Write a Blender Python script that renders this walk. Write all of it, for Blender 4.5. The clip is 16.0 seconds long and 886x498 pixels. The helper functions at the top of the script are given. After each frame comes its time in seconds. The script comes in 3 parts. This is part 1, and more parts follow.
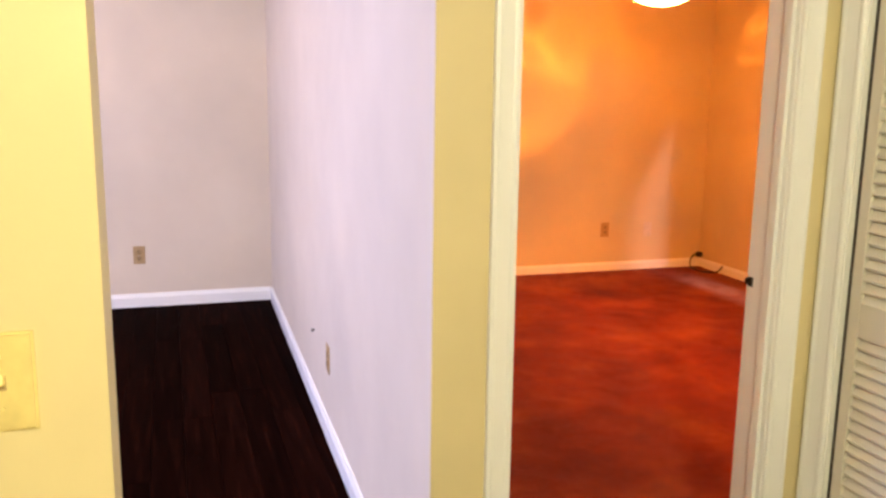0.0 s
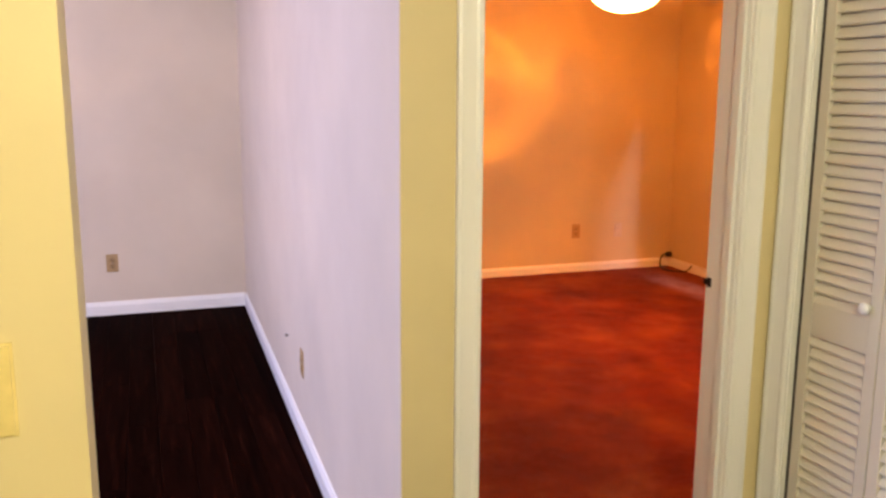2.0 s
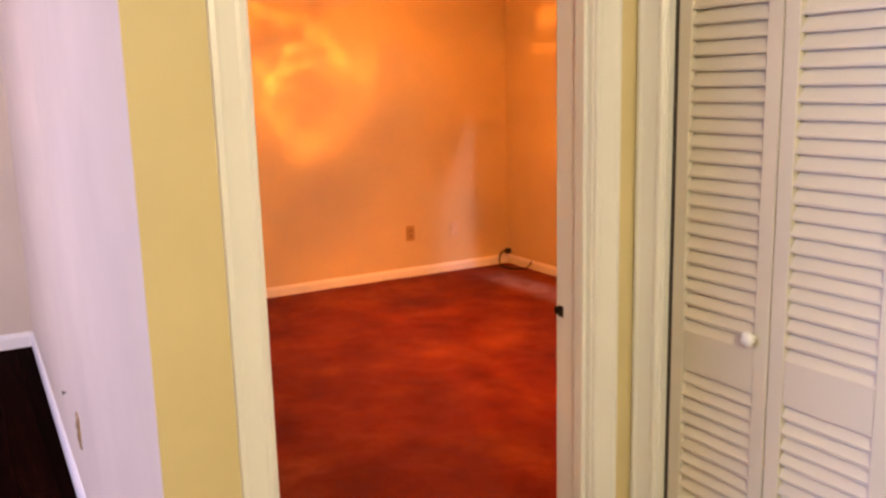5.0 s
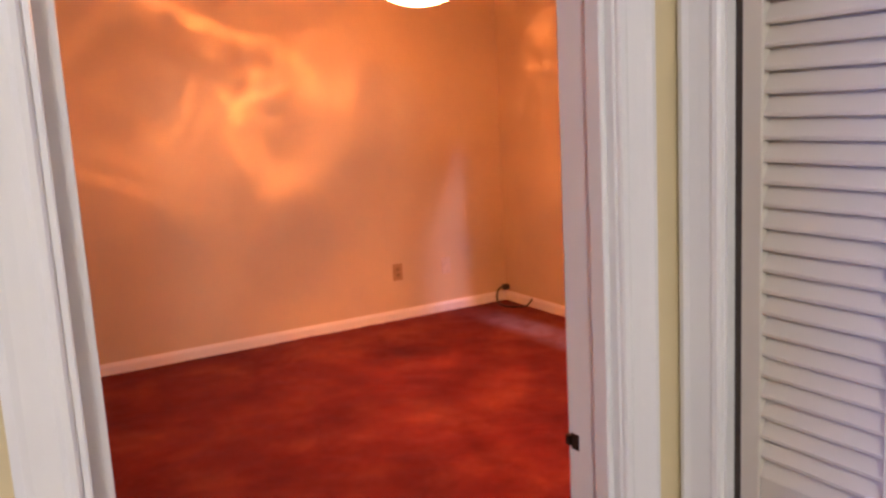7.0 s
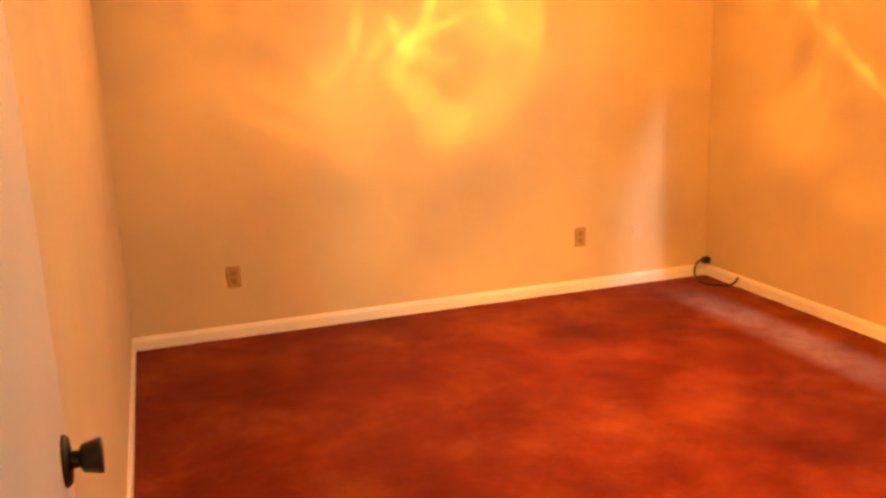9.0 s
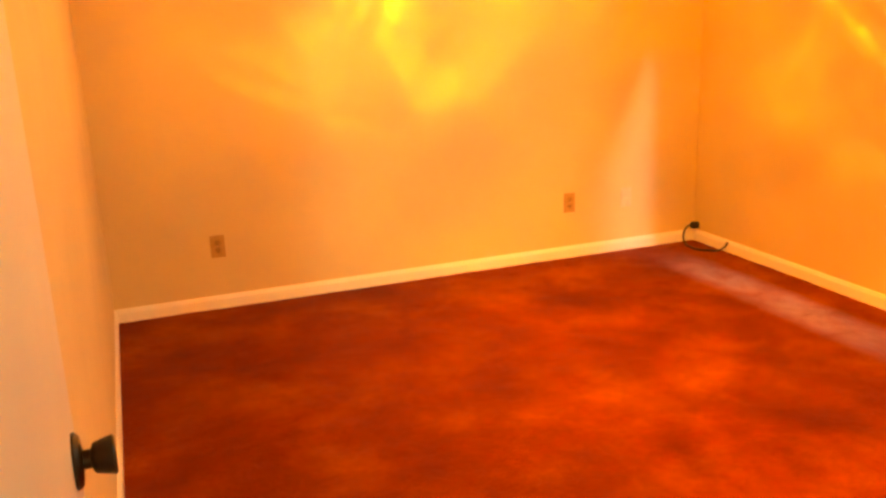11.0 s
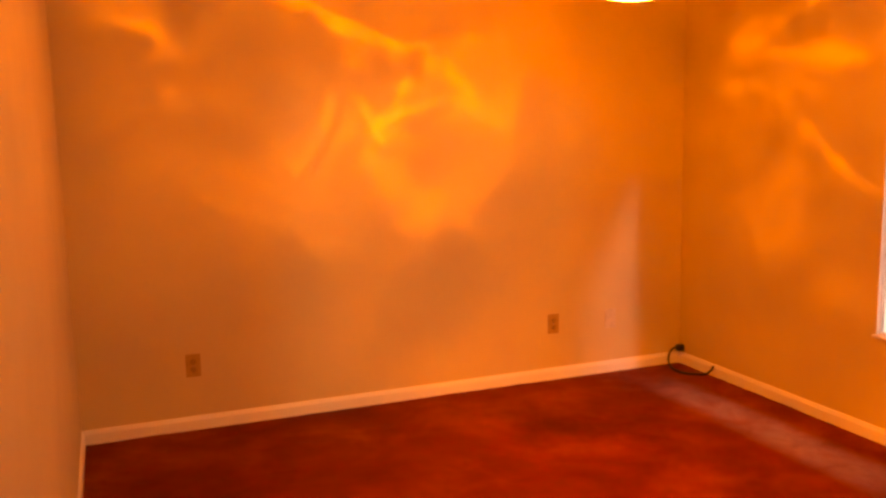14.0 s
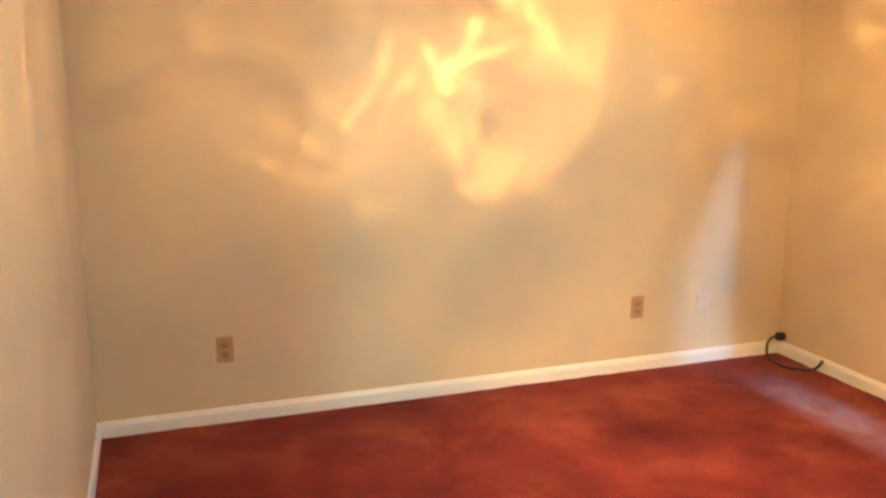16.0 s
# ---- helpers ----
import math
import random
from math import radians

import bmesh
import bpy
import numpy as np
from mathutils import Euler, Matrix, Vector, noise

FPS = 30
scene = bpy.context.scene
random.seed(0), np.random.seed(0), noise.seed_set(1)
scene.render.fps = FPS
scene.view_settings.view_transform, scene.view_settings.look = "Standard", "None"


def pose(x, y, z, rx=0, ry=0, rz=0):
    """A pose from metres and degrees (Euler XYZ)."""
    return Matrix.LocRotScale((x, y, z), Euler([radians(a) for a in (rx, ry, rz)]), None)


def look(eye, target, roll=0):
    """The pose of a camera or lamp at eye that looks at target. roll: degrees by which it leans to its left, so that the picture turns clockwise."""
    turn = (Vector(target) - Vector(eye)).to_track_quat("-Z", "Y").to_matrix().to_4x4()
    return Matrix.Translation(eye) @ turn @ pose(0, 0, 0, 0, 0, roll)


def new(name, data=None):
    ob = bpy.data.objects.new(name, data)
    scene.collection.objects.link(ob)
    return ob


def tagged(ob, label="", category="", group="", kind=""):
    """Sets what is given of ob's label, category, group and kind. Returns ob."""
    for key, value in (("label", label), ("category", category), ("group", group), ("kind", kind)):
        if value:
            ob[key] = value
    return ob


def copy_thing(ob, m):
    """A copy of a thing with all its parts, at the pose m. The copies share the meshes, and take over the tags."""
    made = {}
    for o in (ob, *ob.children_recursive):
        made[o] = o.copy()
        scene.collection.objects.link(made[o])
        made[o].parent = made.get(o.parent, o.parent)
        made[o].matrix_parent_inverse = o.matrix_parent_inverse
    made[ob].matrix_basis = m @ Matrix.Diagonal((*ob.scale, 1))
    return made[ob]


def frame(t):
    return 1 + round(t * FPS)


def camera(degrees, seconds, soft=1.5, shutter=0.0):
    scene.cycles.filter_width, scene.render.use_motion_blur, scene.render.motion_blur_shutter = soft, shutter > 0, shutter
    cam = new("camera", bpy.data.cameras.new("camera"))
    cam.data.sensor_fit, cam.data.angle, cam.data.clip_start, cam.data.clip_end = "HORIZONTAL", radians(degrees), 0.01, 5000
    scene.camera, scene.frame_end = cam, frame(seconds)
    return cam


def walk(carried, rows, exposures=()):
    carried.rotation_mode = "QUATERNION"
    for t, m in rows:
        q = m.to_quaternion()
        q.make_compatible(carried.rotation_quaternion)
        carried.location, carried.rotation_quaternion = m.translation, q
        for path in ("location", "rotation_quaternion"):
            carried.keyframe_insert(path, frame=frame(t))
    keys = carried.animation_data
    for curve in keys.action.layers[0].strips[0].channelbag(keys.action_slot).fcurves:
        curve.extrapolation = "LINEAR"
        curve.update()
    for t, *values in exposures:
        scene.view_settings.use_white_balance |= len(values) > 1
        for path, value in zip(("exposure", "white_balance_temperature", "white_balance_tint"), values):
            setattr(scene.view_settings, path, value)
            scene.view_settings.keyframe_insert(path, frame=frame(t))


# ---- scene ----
cam = camera(54.27, 16.0, soft=2.7)
PATH = [
    (0, (0.567, 0.248, 1.425), (1.160, 2.122, 1.058), 0.8),
    (0.5, (0.559, 0.243, 1.442), (1.171, 2.113, 1.084), 0.8),
    (1, (0.563, 0.215, 1.444), (1.173, 2.087, 1.093), 0.8),
    (1.5, (0.564, 0.196, 1.444), (1.184, 2.065, 1.092), 0.7),
    (2, (0.569, 0.186, 1.446), (1.215, 2.044, 1.084), 0.3),
    (2.5, (0.559, 0.190, 1.442), (1.263, 2.025, 1.072), 0.3),
    (3, (0.545, 0.198, 1.442), (1.328, 1.999, 1.061), 0.3),
    (3.5, (0.587, 0.257, 1.434), (1.442, 2.023, 1.046), 0.4),
    (4, (0.687, 0.339, 1.445), (1.577, 2.086, 1.051), -0.4),
    (4.2, (0.736, 0.385, 1.444), (1.634, 2.128, 1.049), -0.5),
    (6.3, (1.036, 1.000, 1.444), (2.122, 2.646, 1.108), -3.2),
    (6.5, (1.089, 1.030, 1.460), (2.147, 2.695, 1.127), -3.2),
    (7, (1.225, 1.127, 1.466), (2.205, 2.838, 1.130), -3.1),
    (7.5, (1.293, 1.295, 1.455), (2.211, 3.036, 1.102), -1.8),
    (8, (1.361, 1.489, 1.502), (2.188, 3.269, 1.115), -1.9),
    (8.5, (1.431, 1.620, 1.488), (2.133, 3.447, 1.079), -2.1),
    (9, (1.484, 1.822, 1.444), (2.097, 3.673, 0.996), -2.2),
    (9.2, (1.489, 1.879, 1.425), (2.088, 3.730, 0.960), -2.2),
    (11.3, (1.439, 1.928, 1.452), (2.114, 3.735, 0.923), -1.8),
    (11.5, (1.445, 1.903, 1.476), (2.144, 3.722, 1.024), -1.3),
    (12, (1.451, 1.820, 1.468), (2.167, 3.674, 1.247), -1.6),
    (12.5, (1.441, 1.834, 1.450), (2.179, 3.692, 1.377), -1.2),
    (13, (1.437, 1.852, 1.456), (2.188, 3.705, 1.412), -1.0),
    (13.5, (1.437, 1.899, 1.487), (2.206, 3.741, 1.354), -1.1),
    (14, (1.476, 1.991, 1.501), (2.192, 3.835, 1.211), -1.1),
    (14.5, (1.496, 2.158, 1.501), (2.149, 4.008, 1.115), -0.5),
    (15, (1.522, 2.328, 1.500), (2.143, 4.185, 1.090), -0.2),
    (15.5, (1.543, 2.489, 1.501), (2.166, 4.344, 1.088), -0.0),
    (16, (1.571, 2.667, 1.501), (2.198, 4.523, 1.096), -0.2),
]
EXPOSURES = [(0, 0.4, 6500, 8), (0.7, 0.02, 6500, 11), (1.5, 0.05, 6500, 11), (2.5, 0.15, 6500, 11), (4.2, 0.18, 7000, 12), (6.3, -0.03, 6000, 36), (7.0, -0.08, 5150, 34), (7.5, 0.12, 5400, 40), (8.0, 0.35, 4950, 18),
             (8.3, 0.5, 7100, 14), (8.5, 0.6, 7400, 12), (8.8, 0.75, 7200, -2), (9.0, 0.75, 6200, -15), (9.1, 0.45, 4300, -14), (9.2, 0.4, 3800, -16), (9.6, 0.5, 5000, -10), (11.0, 1.0, 10000, -10), (11.5, 1.0, 10500, -10),
             (12.0, 0.6, 11500, 6), (12.5, 0.2, 11500, 4), (13.0, -0.05, 11000, 3), (13.5, -0.17, 11700, 19), (13.7, -0.15, 12500, 25), (14.0, -0.1, 15000, 40), (14.25, 0.1, 6000, -4), (14.4, -0.05, 3600, -30), (14.5, -0.05, 3300, -37), (15.0, 0.36, 3100, -34), (15.5, 0.65, 3050, -35), (16.0, 0.8, 3050, -36)]
walk(cam, [(t, look(eye, target, roll)) for t, eye, target, roll in PATH], EXPOSURES)

# ---- world, sun and large lights ----
world = bpy.data.worlds.new("sky_world")
scene.world = world
world.use_nodes = True
wn = world.node_tree.nodes
sky = wn.new("ShaderNodeTexSky")
sky.sky_type, sky.sun_disc = "NISHITA", False
sky.sun_elevation, sky.sun_rotation = radians(26), radians(167.5)
wn["Background"].inputs["Strength"].default_value = 0.055
world.node_tree.links.new(sky.outputs[0], wn["Background"].inputs["Color"])

sun = new("sun", bpy.data.lights.new("sun", "SUN"))
sun.data.energy, sun.data.angle, sun.data.color = 0.48, radians(4.2), (0.66, 0.76, 1.0)
sun.matrix_world = look((0, 0, 20), (-0.222, 1.0, 20 - 0.5))


def area_lamp(name, eye, target, w, h, energy, colour):
    ob = new(name, bpy.data.lights.new(name, "AREA"))
    ob.data.shape, ob.data.size, ob.data.size_y = "RECTANGLE", w, h
    ob.data.energy, ob.data.color = energy, colour
    ob.matrix_world = look(eye, target)
    return ob


def point_lamp(name, place, energy, colour, radius):
    ob = new(name, bpy.data.lights.new(name, "POINT"))
    ob.data.energy, ob.data.color, ob.data.shadow_soft_size = energy, colour, radius
    ob.location = place
    return ob


FAN = (2.945, 4.2)
BULB_Z = 1.955
WARM = (1.0, 0.275, 0.032)
point_lamp("fan_bulb_lamp", (FAN[0], FAN[1], BULB_Z), 500, WARM, 0.0012)
area_lamp("side_room_window_daylight", (-2.55, 3.3, 1.5), (1.0, 3.0, 1.1), 1.4, 1.35, 140, (0.56, 0.58, 1.0))
point_lamp("side_room_bulb_lamp", (-0.35, 4.1, 1.985), 78, (1.0, 0.72, 0.6), 0.0015)
point_lamp("living_ceiling_lamp", (0.75, -0.5, 2.20), 134, (1.0, 0.92, 0.60), 0.10)


# ---- materials ----
def material(name):
    m = bpy.data.materials.new(name)
    m.use_nodes = True
    n = m.node_tree.nodes
    return m, n, m.node_tree.links, n["Principled BSDF"]


def link_noise(n, l, scale, detail=4.0, rough=0.55, vector=None, distortion=0.0):
    t = n.new("ShaderNodeTexNoise")
    t.inputs["Scale"].default_value, t.inputs["Detail"].default_value = scale, detail
    t.inputs["Roughness"].default_value, t.inputs["Distortion"].default_value = rough, distortion
    if vector is None:
        vector = n.new("ShaderNodeTexCoord").outputs["Object"]
    l.new(vector, t.inputs["Vector"])
    return t.outputs["Fac"]


def ramp(n, l, fac, stops):
    r = n.new("ShaderNodeValToRGB")
    el = r.color_ramp.elements
    while len(el) < len(stops):
        el.new(0.5)
    for e, (p, c) in zip(el, stops):
        e.position, e.color = p, (*c, 1)
    l.new(fac, r.inputs["Fac"])
    return r.outputs["Color"]


def bump(n, l, fac, bsdf, strength, distance=0.002, under=None):
    b = n.new("ShaderNodeBump")
    b.inputs["Strength"].default_value, b.inputs["Distance"].default_value = strength, distance
    l.new(fac, b.inputs["Height"])
    if under is not None:
        l.new(under, b.inputs["Normal"])
    l.new(b.outputs["Normal"], bsdf.inputs["Normal"])
    return b.outputs["Normal"]


def painted(name, colour, rough, grain=260.0, spread=0.06, relief=0.12):
    """Paint with faint clouding, roller grain and uneven gloss."""
    m, n, l, b = material(name)
    cloud = link_noise(n, l, 1.7, 5)
    lo = tuple(c * (1 - spread) for c in colour)
    hi = tuple(min(1, c * (1 + spread)) for c in colour)
    l.new(ramp(n, l, cloud, [(0.3, lo), (0.7, hi)]), b.inputs["Base Color"])
    g = n.new("ShaderNodeMapRange")
    g.inputs["To Min"].default_value, g.inputs["To Max"].default_value = rough - 0.08, rough + 0.1
    l.new(link_noise(n, l, 9, 3), g.inputs["Value"])
    l.new(g.outputs[0], b.inputs["Roughness"])
    bump(n, l, link_noise(n, l, grain, 2), b, relief, 0.0012)
    return m


def plain(name, colour, rough, metal=0.0, grain=180.0, relief=0.05):
    m, n, l, b = material(name)
    lo, hi = tuple(c * 0.9 for c in colour), tuple(min(1, c * 1.08) for c in colour)
    l.new(ramp(n, l, link_noise(n, l, 25, 3), [(0.35, lo), (0.65, hi)]), b.inputs["Base Color"])
    b.inputs["Roughness"].default_value, b.inputs["Metallic"].default_value = rough, metal
    bump(n, l, link_noise(n, l, grain, 2), b, relief, 0.0006)
    return m


WALL = painted("cream_wall_paint", (0.66, 0.56, 0.35), 0.55)
SIDE_WALL = painted("pale_side_room_paint", (0.66, 0.57, 0.45), 0.55)
HALL_WALL = painted("yellow_cream_hall_paint", (0.68, 0.57, 0.32), 0.5)
CEILING = painted("white_ceiling_paint", (0.78, 0.74, 0.68), 0.8, 120, 0.03, 0.5)
TRIM = painted("white_gloss_trim", (0.85, 0.84, 0.81), 0.32, 320, 0.03, 0.04)
DOOR_PAINT = painted("white_door_paint", (0.76, 0.74, 0.70), 0.36, 220, 0.04, 0.06)
LOUVRE = painted("ivory_louvre_paint", (0.68, 0.635, 0.53), 0.30, 240, 0.03, 0.06)
PLATE = plain("tan_outlet_plastic", (0.43, 0.29, 0.14), 0.4)
SOCKET = plain("brown_socket_plastic", (0.32, 0.21, 0.10), 0.4)
PLATE_IVORY = plain("ivory_switch_plastic", (0.72, 0.58, 0.24), 0.38)
PLATE_WALL = plain("painted_over_plate", (0.66, 0.58, 0.47), 0.5)
SLOT = plain("dark_slot", (0.05, 0.035, 0.025), 0.6)
BRONZE = plain("dark_oiled_bronze", (0.022, 0.015, 0.012), 0.34, 0.6)
BRASS = plain("worn_brass", (0.62, 0.44, 0.2), 0.28, 1.0)
STEEL = plain("screw_steel", (0.5, 0.48, 0.45), 0.35, 1.0)
RUBBER = plain("black_cable_rubber", (0.012, 0.011, 0.012), 0.5)
# dark colour holds the closet's shade behind the slats; the subfloor shares it
CLOSET = painted("dark_closet_shade", (0.16, 0.14, 0.11), 0.7)
VINYL = plain("white_window_vinyl", (0.82, 0.82, 0.80), 0.35)
BLADE = plain("dark_walnut_blade", (0.010, 0.005, 0.003), 0.22)
MOTOR = plain("bronze_fan_motor", (0.10, 0.05, 0.025), 0.38, 0.7)


def carpet_material():
    m, n, l, b = material("rust_red_carpet")
    co = n.new("ShaderNodeTexCoord").outputs["Object"]
    wear = link_noise(n, l, 2.1, 8, 0.62, co, 0.25)
    base = ramp(n, l, wear, [(0.30, (0.104, 0.008, 0.003)), (0.5, (0.178, 0.021, 0.005)), (0.72, (0.28, 0.058, 0.011))])
    brush = link_noise(n, l, 19.0, 8, 0.78, co, 0.6)
    mix = n.new("ShaderNodeMixRGB")
    mix.blend_type = "MULTIPLY"
    mix.inputs["Fac"].default_value = 0.9
    l.new(base, mix.inputs[1])
    l.new(ramp(n, l, brush, [(0.32, (0.80, 0.76, 0.74)), (0.66, (1.12, 1.14, 1.14))]), mix.inputs[2])
    pile = link_noise(n, l, 170, 3, 0.7, co)
    mix2 = n.new("ShaderNodeMixRGB")
    mix2.blend_type = "MULTIPLY"
    mix2.inputs["Fac"].default_value = 0.8
    l.new(mix.outputs[0], mix2.inputs[1])
    l.new(ramp(n, l, pile, [(0.3, (0.55, 0.5, 0.5)), (0.7, (1.2, 1.2, 1.2))]), mix2.inputs[2])
    # a ragged pale strip by the window wall paints daylight into the pile colour
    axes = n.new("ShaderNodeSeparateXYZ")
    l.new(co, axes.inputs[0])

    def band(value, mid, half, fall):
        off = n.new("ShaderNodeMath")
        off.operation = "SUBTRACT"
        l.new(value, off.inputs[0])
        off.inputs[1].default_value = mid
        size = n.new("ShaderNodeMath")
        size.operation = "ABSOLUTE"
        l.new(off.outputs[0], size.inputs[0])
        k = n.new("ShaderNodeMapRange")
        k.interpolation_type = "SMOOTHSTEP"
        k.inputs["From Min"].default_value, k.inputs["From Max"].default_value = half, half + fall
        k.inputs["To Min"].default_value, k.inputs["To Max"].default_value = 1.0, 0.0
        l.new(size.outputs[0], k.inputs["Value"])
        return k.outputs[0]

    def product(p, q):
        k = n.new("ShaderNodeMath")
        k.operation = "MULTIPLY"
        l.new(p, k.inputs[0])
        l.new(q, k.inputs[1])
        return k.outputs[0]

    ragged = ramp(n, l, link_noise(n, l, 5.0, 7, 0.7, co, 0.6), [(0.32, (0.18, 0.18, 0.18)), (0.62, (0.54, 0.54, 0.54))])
    daylight_band = product(product(band(axes.outputs["X"], 4.37, 0.05, 0.14), band(axes.outputs["Y"], 5.15, 0.5, 0.55)), ragged)
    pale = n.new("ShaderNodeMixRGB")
    l.new(daylight_band, pale.inputs["Fac"])
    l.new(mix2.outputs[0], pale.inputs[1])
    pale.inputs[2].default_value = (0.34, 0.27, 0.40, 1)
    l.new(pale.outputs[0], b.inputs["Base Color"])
    b.inputs["Roughness"].default_value = 0.95
    b.inputs["Specular IOR Level"].default_value = 0.04
    b.inputs["Sheen Weight"].default_value = 0.08
    b.inputs["Sheen Roughness"].default_value = 0.4
    first = bump(n, l, link_noise(n, l, 38, 4, 0.6, co), b, 0.5, 0.006)
    bump(n, l, pile, b, 0.7, 0.004, first)
    return m


def plank_material():
    m, n, l, b = material("dark_mahogany_plank")
    co = n.new("ShaderNodeTexCoord").outputs["Object"]
    mp = n.new("ShaderNodeMapping")
    mp.inputs["Scale"].default_value = (38, 2.2, 10)
    l.new(co, mp.inputs["Vector"])
    info = n.new("ShaderNodeObjectInfo")
    add = n.new("ShaderNodeVectorMath")
    l.new(mp.outputs[0], add.inputs[0])
    l.new(info.outputs["Random"], add.inputs[1])
    add.operation = "ADD"
    sc = n.new("ShaderNodeVectorMath")
    sc.operation = "SCALE"
    sc.inputs["Scale"].default_value = 40
    comb = n.new("ShaderNodeCombineXYZ")
    l.new(info.outputs["Random"], comb.inputs[0])
    l.new(info.outputs["Random"], comb.inputs[1])
    l.new(comb.outputs[0], sc.inputs[0])
    l.new(sc.outputs[0], add.inputs[1])
    grain = link_noise(n, l, 1.0, 6, 0.6, add.outputs[0], 0.4)
    col = ramp(n, l, grain, [(0.3, (0.003, 0.0007, 0.0004)), (0.55, (0.007, 0.0016, 0.0009)), (0.75, (0.02, 0.005, 0.0026))])
    tone = n.new("ShaderNodeMapRange")
    tone.inputs["To Min"].default_value, tone.inputs["To Max"].default_value = 0.55, 1.5
    l.new(info.outputs["Random"], tone.inputs["Value"])
    mul = n.new("ShaderNodeVectorMath")
    mul.operation = "SCALE"
    l.new(col, mul.inputs[0])
    l.new(tone.outputs[0], mul.inputs["Scale"])
    l.new(mul.outputs[0], b.inputs["Base Color"])
    b.inputs["Roughness"].default_value = 0.5
    b.inputs["Specular IOR Level"].default_value = 0.02
    b.inputs["IOR"].default_value = 1.12
    bump(n, l, grain, b, 0.25, 0.001)
    return m


def bowl_direction(azimuth, elevation):
    a, e = radians(azimuth), radians(elevation)
    return Vector((math.cos(a) * math.cos(e), math.sin(a) * math.cos(e), math.sin(e)))


# Clear ridges put in the fan's glass bowl where light streaks should fall on the walls, seen from its bulb: three
# (azimuth, elevation) along each, width, clearness.
RIDGES = [
    ((108, 10), (102, 2), (94, -2), 0.020, 0.80), ((102, 3), (94, 0), (84, -2), 0.016, 0.55), ((85, -2), (81, -4), (82, -7), 0.016, 0.55),
    ((82, -6), (90, -9), (94, -12), 0.018, 0.34), ((86, -9), (90, -11), (94, -13), 0.014, 0.50), ((97, -8), (94, -12), (92, -15), 0.017, 0.52),
    ((93, -14), (91, -20), (86, -23), 0.018, 0.38), ((87, -23), (82, -22), (77, -19), 0.026, 0.40), ((117, -16), (113, -20), (108, -24), 0.022, 0.40), ((114, -15), (109, -19), (104, -22), 0.016, 0.34),
]
RIDGES += [
    ((110, -21), (104, -25), (98, -27), 0.014, 0.40), ((103, -13), (99, -15), (94, -13), 0.026, 0.36), ((124, 6), (123, 1), (121, -1), 0.012, 0.60),
    ((123, 1), (119, -1), (115, -2), 0.012, 0.60), ((122, -6), (115, -8), (105, -9), 0.020, 0.22), ((109, -11), (105, -17), (102, -21), 0.028, 0.30),
    ((84, -11), (78, -12), (74, -14), 0.050, 0.28), ((32, -15), (27, -19), (22, -22), 0.016, 0.60), ((50, 4), (44, 0), (38, -3), 0.016, 0.30),
]
RIDGES += [
    ((150, 8), (151, -8), (152, -25), 0.030, 0.80), ((163, 8), (164, -5), (165, -20), 0.024, 0.70), ((140, 6), (141, -8), (139, -22), 0.030, 0.45),
    ((84, 0), (70, -8), (56, 0), 0.240, 0.16), ((37, -5), (30, -5), (24, -6), 0.034, 0.60), ((36, 1), (30, 4), (24, 8), 0.018, 0.45), ((41, 3), (41, 0), (39, -3), 0.022, 0.50),
    ((44, -6), (38, -9), (31, -15), 0.018, 0.35), ((35, -19), (38, -23), (39, -29), 0.060, 0.25), ((131, 13), (127, 14), (129, 16), 0.014, 0.8),
    ((109, 11), (106, 16), (102, 25), 0.016, 0.8), ((121, 9), (117, 10), (109, 11), 0.014, 0.6), ((28, 20), (22, 15), (21, 11), 0.018, 0.6),
]
# Placed likewise for the streaks on the side room's walls.
SIDE_RIDGES = [
    ((-4, -9), (-24, -27), (-34, -31), 0.035, 0.55), ((-26, -28), (-36, -37), (-40, -39), 0.028, 0.6), ((6, -12), (4, -27), (-1, -34), 0.05, 0.35),
    ((-47, -24), (-50, -28), (-52, -29), 0.028, 0.5), ((-38, -10), (-39, -14), (-40, -18), 0.045, 0.5), ((60, -10), (75, -14), (88, -8), 0.06, 0.3),
]


